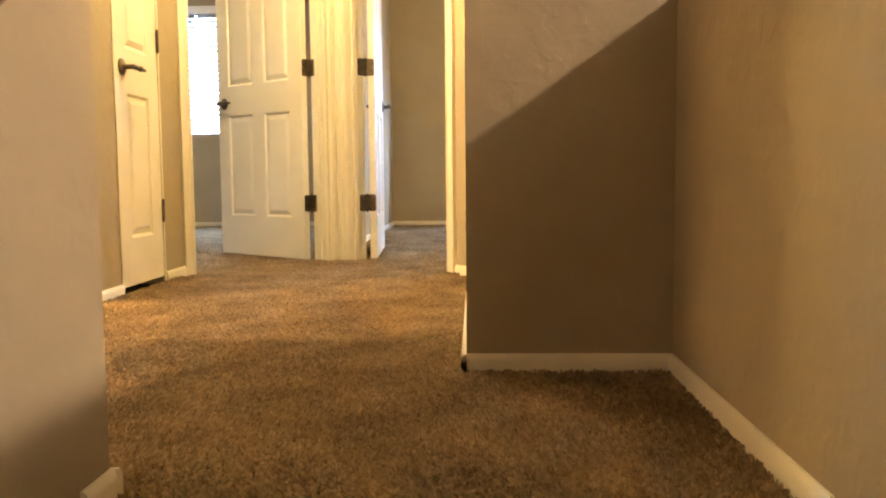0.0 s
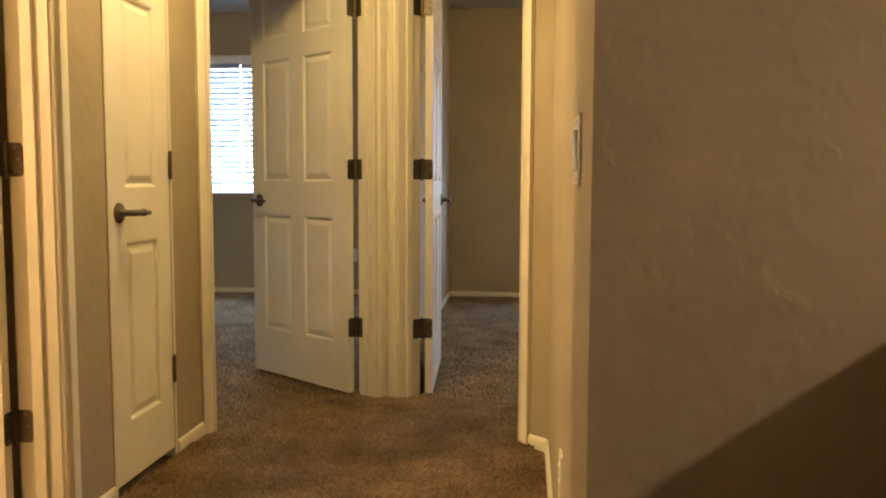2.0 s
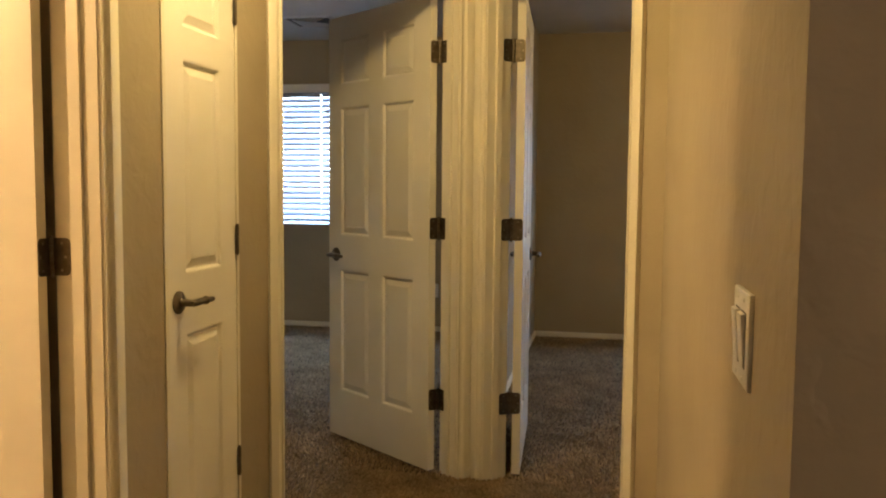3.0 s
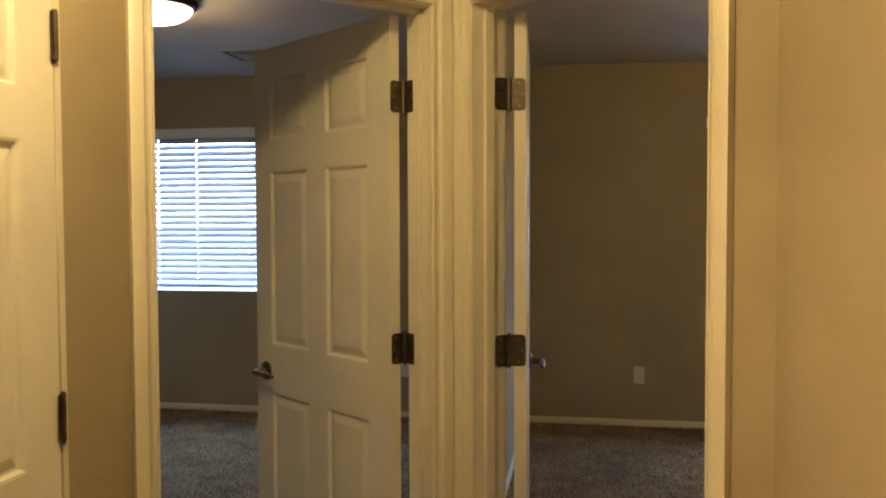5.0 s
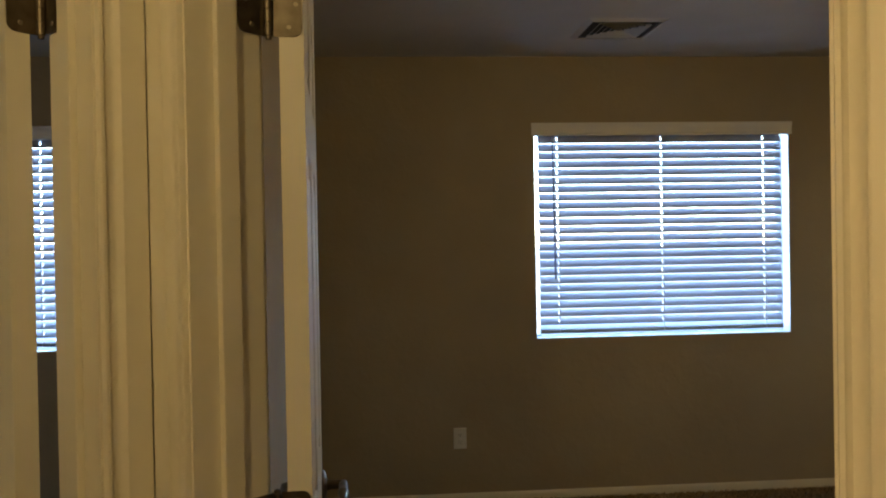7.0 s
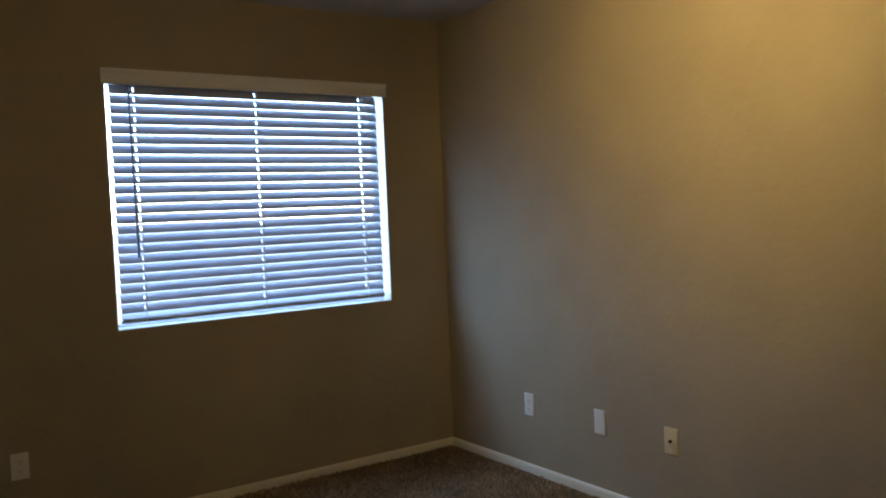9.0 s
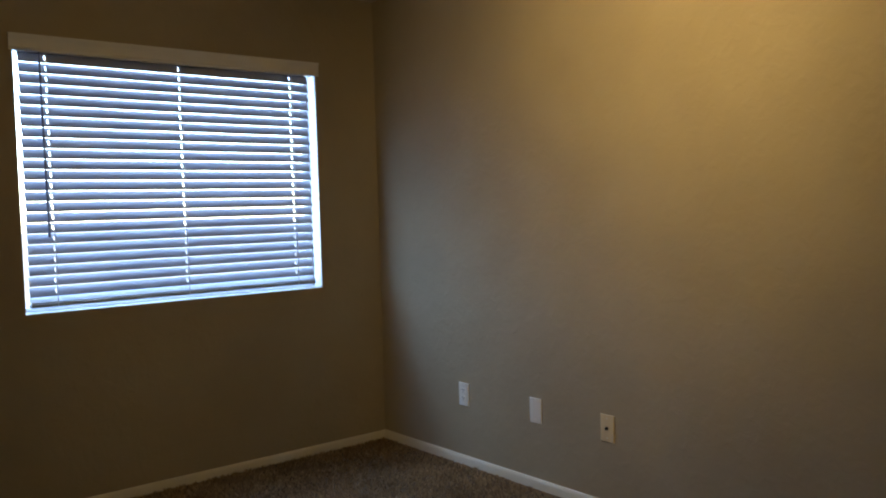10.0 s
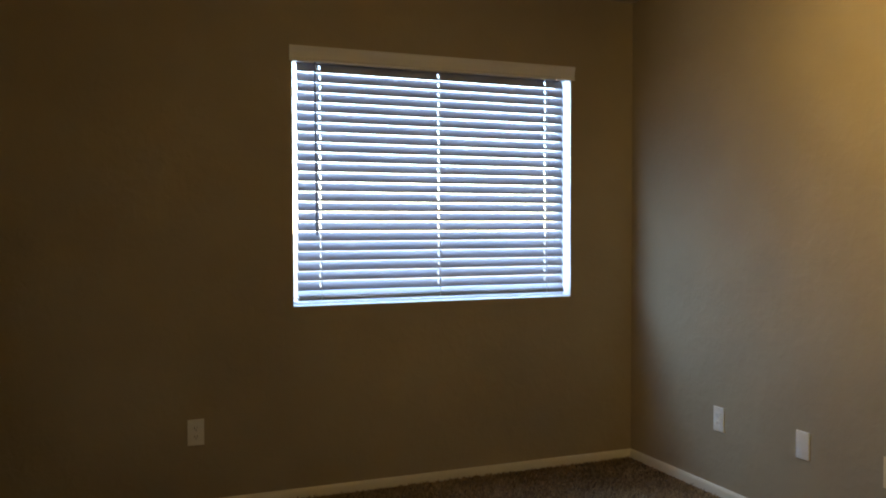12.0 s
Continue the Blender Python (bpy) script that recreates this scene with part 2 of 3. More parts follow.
wall("wall_hall_west", [
    (rect(XW, 0.975, HALL_W_X, by(U1)), 0, CEIL),
    (rect(XW, by(U1), HALL_W_X, by(U0)), TOP, CEIL),
    (rect(XW, by(U0), HALL_W_X, cy(CL1)), 0, CEIL),
    (rect(XW, cy(CL1), HALL_W_X, cy(CL0)), TOP, CEIL),
    (rect(XW, cy(CL0), HALL_W_X, 3.883), 0, CEIL)])
STEP_Y, RISE, GOING, STEPS = 1.0, 0.18, 0.25, 12
LOW = -RISE * STEPS
wall("wall_hall_south", [(rect(HALL_W_X, 0.975, -0.598, 1.090), LOW, CEIL)])
wall("wall_stair_west", [(rect(-0.713, -3.4, -0.598, 0.975), LOW, CEIL)])
wall("wall_stair_south", [(rect(-0.713, -3.515, 3.115, -3.4), LOW, CEIL)])
wall("wall_stair_east", [(rect(3.0, -3.4, 3.115, 3.77), LOW, CEIL)])
wall("wall_stair_north", [(rect(0.494, 2.25, 3.0, 2.365), LOW, CEIL)])
wall("wall_under_landing", [(rect(-0.713, 1.0, 0.494, 1.1), LOW, -0.22), (rect(0.377, 1.1, 0.494, 2.25), LOW, -0.004)])
wall("wall_east_room_south", [(rect(-0.024, 3.77, 3.0, 3.886), 0, CEIL)])
wall("wall_east_room_east", [(rect(2.227, 3.886, 2.345, FAR), 0, CEIL)])
wall("wall_west_room_south", [(rect(-4.2, 3.85, XW, 3.964), 0, CEIL)])
wall("wall_west_room_west", [(rect(-4.2, 3.964, -4.085, FAR), 0, CEIL)])
wall("wall_bath_north", [(rect(-3.4, 2.97, XW, 3.05), 0, CEIL)])
wall("wall_bath_south", [(rect(-3.4, 1.2, XW, 1.3), 0, CEIL)])
wall("wall_bath_west", [(rect(-3.5, 1.2, -3.4, 3.05), 0, CEIL)])
wall("wall_closet_back", [(rect(-2.2, 3.05, -2.1, 3.85), 0, CEIL)])

# the far wall with both windows
WZ0, WZ1 = 0.905, 2.100
WIN_E, WIN_W = (0.360, 1.845), (-3.785, -2.190)
FAR_T = 0.15


def far_wall(name, y0, y1, material, label):
    bm = bmesh.new()
    xs = [-4.2, *WIN_W, *WIN_E, 2.345]
    for i in range(5):
        if i in (1, 3):
            add_box(bm, xs[i], y0, 0, xs[i + 1], y1, WZ0)
            add_box(bm, xs[i], y0, WZ1, xs[i + 1], y1, CEIL)
        else:
            add_box(bm, xs[i], y0, 0, xs[i + 1], y1, CEIL)
    structure(name, bm, material, label)


far_wall("wall_north", FAR, FAR + FAR_T, M_WALL, "tan painted outer wall with two window openings")
far_wall("wall_north_outside", FAR + FAR_T + 0.002, FAR + FAR_T + 0.03, M_OUT, "sand-coloured stucco on the outer wall")

# half wall beside the stairs, with a rounded drywall top
bm = bmesh.new()
top = 0.872
add_box(bm, 0.377, -3.4, LOW, 0.494, 1.87, top)
bmesh.ops.bevel(bm, geom=[e for e in bm.edges if all(v.co.z > top - 0.001 for v in e.verts) and abs(e.verts[0].co.x - e.verts[1].co.x) < 1e-5],
                offset=0.012, segments=4, profile=0.5, affect="EDGES")
structure("wall_half", bm, M_WALL, "tan painted half wall with a rounded drywall top", True)

bm = bmesh.new()
add_box(bm, -4.2, -3.515, CEIL, 3.115, FAR + 0.2, CEIL + 0.12)
structure("ceiling", bm, M_CEIL, "off-white textured ceiling")

# carpeted floors, one sheet through hall and rooms
bm = bmesh.new()
add_prism(bm, rect(-1.467, 1.0, 0.377, 3.9), -0.22, 0.006)
add_prism(bm, rect(-1.60, by(J1), -1.467, by(J0)), -0.22, 0.006)
structure("floor_hall", bm, M_CARPET, "brown cut-pile carpet in the hall")
bm = bmesh.new()
add_prism(bm, rect(-4.2, 3.9, 2.345, FAR + 0.1), -0.22, 0.006)
structure("floor_rooms", bm, M_CARPET, "brown cut-pile carpet in the bedrooms")
bm = bmesh.new()
add_prism(bm, rect(-3.5, 1.2, -1.467, 3.9), -0.22, -0.012)
structure("floor_bath", bm, M_GROUT, "tiled bathroom floor")
bm = bmesh.new()
add_prism(bm, rect(-0.713, -3.515, 3.115, 2.665), LOW - 0.2, LOW)
structure("floor_lower", bm, M_CARPET, "brown carpet at the foot of the stairs")
bm = bmesh.new()
add_prism(bm, rect(-400, -400, 400, 400), -3.3, -3.0)
structure("ground", bm, M_GROUND, "pale dry ground outside")

# stairs
stairs = thing("stairs", "carpeted brown stairs going up to the hall", "stairs", "", "structure")
bm = bmesh.new()
for k in range(1, STEPS):
    y1 = STEP_Y - GOING * (k - 1)
    add_box(bm, -0.597, y1 - GOING, LOW + 0.001, 0.376, y1 + 0.02 if k > 1 else y1 - 0.001, -RISE * k, 0)
part("step", bm, M_CARPET, stairs)
bm = bmesh.new()
add_tube(bm, [(-0.597, STEP_Y - 0.004, -0.021), (0.376, STEP_Y - 0.004, -0.021)], [0.02, 0.02], 14)
part("nosing", bm, M_CARPET, stairs, "", True)

# wooden handrail on the stair wall
M_RAIL, t_, b_ = shader("brown_stained_wood", (0.16, 0.075, 0.035), 0.35)
co_, _ = mottle(t_, b_, (0.12, 0.055, 0.026), (0.20, 0.10, 0.048), 25.0, 6)
rail = thing("handrail", "brown stained wooden handrail on the stair wall", "handrail")
bm = bmesh.new()
SLOPE = RISE / GOING
rail_z = lambda y: 0.668 + (y - 0.775) * SLOPE
add_tube(bm, [(-0.585, 0.790, rail_z(0.775)), (-0.552, 0.785, rail_z(0.775)), (-0.540, 0.765, rail_z(0.765)), (-0.540, 0.70, rail_z(0.70)), (-0.540, -1.9, rail_z(-1.9))],
         [0.018, 0.020, 0.021, 0.021, 0.021], 14)
part("rail", bm, M_RAIL, rail, "", True)
for y in (0.55, -0.55, -1.6):
    bm = bmesh.new()
    add_tube(bm, [(-0.597, y, rail_z(y) - 0.07), (-0.570, y, rail_z(y) - 0.07), (-0.548, y, rail_z(y) - 0.05), (-0.540, y, rail_z(y) - 0.018)], [0.016, 0.007, 0.006, 0.008], 10)
    part("bracket", bm, M_NICKEL, rail, "metal rail bracket", True)

# ---- baseboards ----
BASE_H, BASE_D = 0.054, 0.013


def baseboard(name, p, q, side):
    """From p to q at a wall's foot; side: +1 when the room lies to the left of that way."""
    p, q = Vector(p), Vector(q)
    d = (q - p).normalized()
    nrm = Vector((-d.y, d.x)) * side
    profile = [(0, 0), (BASE_D, 0), (BASE_D, BASE_H - 0.016), (BASE_D - 0.003, BASE_H - 0.006), (BASE_D - 0.008, BASE_H), (0, BASE_H)]
    bm = bmesh.new()
    ends = [[bm.verts.new((*(c + nrm * a), z)) for a, z in profile] for c in (p, q)]
    k = len(profile)
    for i in range(k):
        bm.faces.new((ends[0][i], ends[0][(i + 1) % k], ends[1][(i + 1) % k], ends[1][i]))
    bm.faces.new(ends[0])
    bm.faces.new(ends[1][::-1])
    structure(name, bm, M_TRIM, "low cream-painted baseboard", True)


CAS = 0.0630
C0, C1 = J0 - 0.004 - CAS, J1 + 0.004 + 0.057
for k, (p, q, side) in enumerate([
        ((HALL_E, 1.87 - BASE_D), (HALL_E, 3.798), 1),
        ((HALL_E - BASE_D, 1.87), (0.377, 1.87), -1),
        ((0.377, STEP_Y), (0.377, 1.87 - BASE_D), 1),
        ((-0.598, STEP_Y), (-0.598, 1.090), -1),
        ((HALL_W_X, 1.090), (-0.598 + BASE_D, 1.090), 1),
        (EAST.xy(C1 + J1_E - J1, 0), (HALL_E, 3.798), -1),
        ((HALL_W_X, by(C0)), (HALL_W_X, cy(CL1)), -1),
        ((HALL_W_X, cy(CL0) + 0.001), (HALL_W_X, 3.880), -1),
        ((HALL_W_X, 1.103), (HALL_W_X, by(C1)), -1),
        ((-0.863, FAR), (2.227, FAR), -1),
        ((-0.863, 4.75), (-0.863, FAR - BASE_D), -1),
        ((2.227, 3.886), (2.227, FAR - BASE_D), 1),
        ((-4.085, FAR), (-0.945, FAR), -1),
        ((-0.945, 4.75), (-0.945, FAR - BASE_D), 1),
        ((-4.085, 3.964), (-4.085, FAR - BASE_D), -1)]):
    baseboard("baseboard_%d" % (k + 1), p, q, side)


# ---- doors ----
PANELS = ((0.227, 0.822), (0.988, 1.598), (1.704, 1.919))


def add_leaf(bm, w, h, columns, panels=PANELS, thick=0.035):
    """A moulded panel leaf: x across from the hinge, y through (0 to -thick), z up."""
    zs = [p for pair in panels for p in pair]
    xs = [c for pair in columns for c in pair]
    gx, gz = [0, *xs, w], [0, *zs, h]
    for face, sign in ((0.0, -1), (-thick, 1)):
        def quad(pts):
            bm.faces.new([bm.verts.new(p) for p in pts])
        for i in range(len(gx) - 1):
            for k in range(len(gz) - 1):
                x0, x1, z0, z1 = gx[i], gx[i + 1], gz[k], gz[k + 1]
                if i % 2 and k % 2:
                    rings = []
                    for inset, depth in ((0, 0), (0.006, 0.0015), (0.012, 0.010), (0.018, 0.010), (0.040, 0.003), (0.043, 0.0026)):
                        y = face + sign * depth
                        rings.append([(x0 + inset, y, z0 + inset), (x1 - inset, y, z0 + inset), (x1 - inset, y, z1 - inset), (x0 + inset, y, z1 - inset)])
                    for a, b in zip(rings, rings[1:]):
                        for j in range(4):
                            quad((a[j], a[(j + 1) % 4], b[(j + 1) % 4], b[j]))
                    quad(rings[-1])
                else:
                    quad(((x0, face, z0), (x1, face, z0), (x1, face, z1), (x0, face, z1)))
    for a, b in (((0, 0), (w, 0)), ((w, 0), (w, h)), ((w, h), (0, h)), ((0, h), (0, 0))):
        bm.faces.new([bm.verts.new(p) for p in ((a[0], 0, a[1]), (b[0], 0, b[1]), (b[0], -thick, b[1]), (a[0], -thick, a[1]))])
    bmesh.ops.remove_doubles(bm, verts=bm.verts[:], dist=0.0002)


def add_lever(bm, x, y, z, out, toward):
    """A lever on a round rose: out is the way off the leaf (+1 or -1 along y), toward the way the lever points along x."""
    prof = [(0, 0), (0.033, 0), (0.033, 0.004), (0.028, 0.009), (0.014, 0.012), (0.011, 0.02), (0.010, 0.045), (0, 0.045)]
    add_lathe(bm, [(r, out * d) for r, d in prof], 28, (x, y, z), "y")
    along = [-0.010, 0.0, 0.030, 0.060, 0.066, 0.071, 0.078, 0.088, 0.108, 0.116, 0.119]
    pts = [(x + toward * a, y + out * 0.048, z - 0.03 * max(a - 0.06, 0)) for a in along]
    add_tube(bm, pts, [0.006, 0.0105, 0.0105, 0.0098, 0.0122, 0.0128, 0.0112, 0.0086, 0.0078, 0.0068, 0.003], 14)


def turned(bm, bay, pivot, angle, throw=(0.004, 0.014)):
    """Carries leaf coordinates (across, through, up) to the world: shut along the bay, then opened by angle about the pivot."""
    a = radians(angle)
    for v in bm.verts:
        u, n = v.co.x + throw[0], v.co.y - throw[1]
        v.co = bay.at(pivot[0] + u * math.cos(a) - n * math.sin(a), pivot[1] + u * math.sin(a) + n * math.cos(a), v.co.z)


HINGE_Z = (0.330, 1.069, 1.809)


def hinge_mesh(bay, pivot, angle, z, half):
    """half 0: the plate on the jamb, 1: the plate on the leaf's edge, 2: the knuckle with its pin."""
    bm = bmesh.new()
    h = 0.046
    if half == 0:
        add_box(bm, pivot[0] - 0.0065, pivot[1] - 0.048, z - h, pivot[0] - 0.0035, pivot[1] - 0.001, z + h)
        bmesh.ops.bevel(bm, geom=[e for e in bm.edges if abs(e.verts[0].co.x - e.verts[1].co.x) > 0.001 and e.verts[0].co.y < pivot[1] - 0.04],
                        offset=0.012, segments=4, profile=0.5, affect="EDGES")
        bay.move(bm)
    elif half == 1:
        add_box(bm, -0.0015, -0.033, z - h, 0.0012, 0.012, z + h)
        bmesh.ops.bevel(bm, geom=[e for e in bm.edges if abs(e.verts[0].co.x - e.verts[1].co.x) > 0.001 and e.verts[0].co.y < -0.03],
                        offset=0.012, segments=4, profile=0.5, affect="EDGES")
        turned(bm, bay, pivot, angle)
    else:
        prof = [(0, -h - 0.006), (0.004, -h - 0.005), (0.0045, -h)]
        for k in range(5):
            a, b = -h + k * 2 * h / 5, -h + (k + 1) * 2 * h / 5
            prof += [(0.0062, a + 0.0006), (0.0062, b - 0.0006), (0.0048, b)]
        prof += [(0.0045, h + 0.004), (0, h + 0.006)]
        c = bay.at(pivot[0], pivot[1], z)
        add_lathe(bm, prof, 14, c)
    return bm


def door_frame(name, bay, j0, j1, stops=True):
    """Jambs, stops and a moulded casing on the hall side."""
    frame_ = thing(name, "cream-painted door frame with moulded casing", "door frame", "", "structure")
    for nm, a, b in (("jamb", j0 - JAMB_T + 0.001, j0), ("jamb", j1, j1 + JAMB_T - 0.001)):
        bm = bmesh.new()
        add_box(bm, a, -0.002, 0, b, THICK + 0.002, HEAD + JAMB_T - 0.001)
        bay.move(bm)
        part(nm, bm, M_TRIM, frame_)
    bm = bmesh.new()
    add_box(bm, j0 + 0.0005, -0.002, HEAD, j1 - 0.0005, THICK + 0.002, HEAD + JAMB_T - 0.001)
    bay.move(bm)
    part("head_jamb", bm, M_TRIM, frame_)
    if stops:
        for a, b in ((j0, j0 + 0.011), (j1 - 0.011, j1)):
            bm = bmesh.new()
            add_box(bm, a, 0.040, 0, b, 0.072, HEAD, 0.002)
            bay.move(bm)
            part("door_stop", bm, M_TRIM, frame_)
        bm = bmesh.new()
        add_box(bm, j0 + 0.012, 0.040, HEAD - 0.011, j1 - 0.012, 0.072, HEAD, 0.002)
        bay.move(bm)
        part("door_stop", bm, M_TRIM, frame_)
    for front, sgn in ((-0.0005, -1), (THICK + 0.0005, 1)):
        profile = [(0, 0), (0, 0.0070), (0.0016, 0.0100), (0.0060, 0.0104), (0.0078, 0.0075), (0.0100, 0.0058), (0.0170, 0.0066), (0.0230, 0.0110),
                   (0.0258, 0.0180), (0.0290, 0.0195), (0.0330, 0.0186), (0.0575, 0.0200), (0.0605, 0.0186), (CAS - 0.0005, 0)]
        bm = bmesh.new()
        a0, a1 = j0 - 0.004, j1 + 0.004
        squeeze = 0.057 / CAS
        rows = [[bm.verts.new((u, front + sgn * d, z)) for u, z in
                 ((a0 - a, 0), (a0 - a, HEAD + 0.004 + a), (a1 + a * squeeze, HEAD + 0.004 + a), (a1 + a * squeeze, 0))] for a, d in profile]
        for r, s in zip(rows, rows[1:]):
            for k in range(3):
                bm.faces.new((r[k], r[k + 1], s[k + 1], s[k]))
        for k in (0, 3):
            bm.faces.new([r[k] for r in rows])
        bay.move(bm)
        part("casing", bm, M_TRIM, frame_, "", True)


def door(name, label, bay, pivot, width, angle, columns):
    d = thing(name, label, "door", "", "structure")
    bm = bmesh.new()
    add_leaf(bm, width, 2.023, columns)
    for v in bm.verts:
        v.co.z += 0.021
    turned(bm, bay, pivot, angle)
    part("leaf", bm, M_DOOR, d)
    for y, out in ((0.0, 1), (-0.035, -1)):
        bm = bmesh.new()
        add_lever(bm, width - 0.062, y, 0.914, out, -1)
        turned(bm, bay, pivot, angle)
        part("handle", bm, M_NICKEL, d, "satin nickel lever handle on a round rose", True)
    bm = bmesh.new()
    add_box(bm, width - 0.0008, -0.030, 0.886, width + 0.0012, -0.005, 0.942)
    turned(bm, bay, pivot, angle)
    part("latch_plate", bm, M_NICKEL, d)
    for z in HINGE_Z:
        for half in range(3):
            bm = hinge_mesh(bay, pivot, angle, z, half)
            ob = part(("jamb_plate", "leaf_plate", "knuckle")[half], bm, M_NICKEL, d, "", half == 2)
            for dz, dy in ((-0.033, 0.012), (0.0, 0.022), (0.033, 0.012)) if half < 2 else ():
                bm = bmesh.new()
                if half == 0:
                    add_lathe(bm, [(0, 0.0006), (0.0030, 0.0008), (0.0038, 0)], 10, (pivot[0] - 0.0035, pivot[1] - 0.014 - dy, z + dz), "x")
                    bay.move(bm)
                else:
                    add_lathe(bm, [(0, -0.0006), (0.0030, -0.0008), (0.0038, 0)], 10, (-0.0015, -0.002 - dy, z + dz), "x")
                    turned(bm, bay, pivot, angle)
                part("screw", bm, M_SCREW, ob, "", True)
    return d


bm = bmesh.new()
add_prism(bm, [APEX, EAST.xy(0.0166, 0), (APEX[0], APEX[1] - 0.0232), WEST.xy(0.0166, 0)], 0, HEAD + 0.06)
structure("trim_corner", bm, M_TRIM, "painted filler strip where two door casings meet")
TWO_E = ((0.112, 0.340), (0.440, 0.668))
TWO = ((0.106, 0.332), (0.430, 0.664))
PIV = (J0 + 0.006, THICK + 0.014)
door_frame("door_frame_east", EAST, J0, J1_E)
door_frame("door_frame_west", WEST, J0, J1)
door_frame("door_frame_bath", BATH, J0, J1)
door("door_west", "white six-panel bedroom door standing open", WEST, PIV, 0.760, 82.5, TWO)
door("door_east", "white six-panel bedroom door swung wide open", EAST, PIV, 0.780, 138, TWO_E)
door("door_bath", "white six-panel bathroom door standing open", BATH, PIV, 0.760, 88, TWO)

# narrow closet door, shut, hinged on the hall side
closet_bay = Bay((HALL_W_X + 0.0, 3.640), (0, -1), (1, 0))
frame_ = thing("door_frame_closet", "thin cream-painted closet door jamb", "door frame", "", "structure")
for a, b in ((CL0 + 0.001, CL0 + JAMB_T), (CL1 - JAMB_T, CL1 - 0.001)):
    bm = bmesh.new()
    add_box(bm, a, -0.112, 0, b, 0.004, TOP - 0.001)
    closet_bay.move(bm)
    part("jamb", bm, M_TRIM, frame_)
bm = bmesh.new()
add_box(bm, CL0 + JAMB_T + 0.0005, -0.112, HEAD, CL1 - JAMB_T - 0.0005, 0.004, TOP - 0.001)
closet_bay.move(bm)
part("head_jamb", bm, M_TRIM, frame_)
CW = CL1 - CL0 - 2 * JAMB_T - 0.006
cd = thing("door_closet", "narrow white three-panel closet door, shut", "door", "", "structure")
CP = (CL0 + JAMB_T + 0.001, 0.007)
bm = bmesh.new()
add_leaf(bm, CW, 2.006, ((0.098, CW - 0.098),), ((0.19, 0.777), (0.950, 1.565), (1.655, 1.90)))
for v in bm.verts:
    v.co.z += 0.038
turned(bm, closet_bay, CP, 0, (0.002, 0.006))
part("leaf", bm, M_DOOR, cd)
bm = bmesh.new()
add_lever(bm, CW - 0.055, 0.0, 0.911, 1, -1)
turned(bm, closet_bay, CP, 0, (0.002, 0.006))
part("handle", bm, M_NICKEL, cd, "satin nickel lever handle on a round rose", True)
for z in HINGE_Z:
    part("knuckle", hinge_mesh(closet_bay, CP, 0, z, 2), M_NICKEL, cd, "", True)
    bm = bmesh.new()
    add_box(bm, CP[0] - 0.012, 0.0045, z - 0.046, CP[0] + 0.012, 0.006, z + 0.046)
    closet_bay.move(bm)
    part("hinge_plate", bm, M_NICKEL, cd)


# ---- windows and blinds ----
def window(name, x0, x1, share=1.0):
    w = thing(name, "white vinyl picture window in a drywall recess", "window", "", "structure")
    y0, y1 = FAR + 0.088, FAR + 0.14
    f = 0.020
    for a, b, c, d in ((x0, WZ0, x1, WZ0 + 0.004), (x0, WZ1 - 0.004, x1, WZ1), (x0, WZ0 + 0.004, x0 + 0.004, WZ1 - 0.004), (x1 - 0.004, WZ0 + 0.004, x1, WZ1 - 0.004)):
        bm = bmesh.new()
        add_box(bm, a, FAR + 0.002, b, c, FAR + FAR_T, d)
        part("reveal", bm, M_VINYL, w, "white painted window return")
    for a, b, c, d in ((x0 + 0.005, WZ0 + 0.005, x1 - 0.005, WZ0 + f), (x0 + 0.005, WZ1 - f, x1 - 0.005, WZ1 - 0.005), (x0 + 0.005, WZ0 + f, x0 + f, WZ1 - f),
                       (x1 - f, WZ0 + f, x1 - 0.005, WZ1 - f)):
        bm = bmesh.new()
        add_box(bm, a, y0, b, c, y1, d, 0.003)
        part("window_frame", bm, M_VINYL, w)
    bm = bmesh.new()
    add_box(bm, x0 + f, y0 + 0.024, WZ0 + f, x1 - f, y0 + 0.028, WZ1 - f)
    pane = part("pane", bm, M_GLASS, w)
    pane.visible_shadow = False
    data = bpy.data.lights.new("window_daylight", "AREA")
    data.shape, data.size, data.size_y = "RECTANGLE", x1 - x0 - 0.05, WZ1 - WZ0 - 0.05
    data.energy, data.color = WINDOW_W * (x1 - x0) / 1.485 * share, (0.40, 0.63, 1.0)
    lamp = new("window_daylight", data)
    lamp.matrix_world = pose((x0 + x1) / 2, FAR + 0.080, (WZ0 + WZ1) / 2, -90, 0, 0)


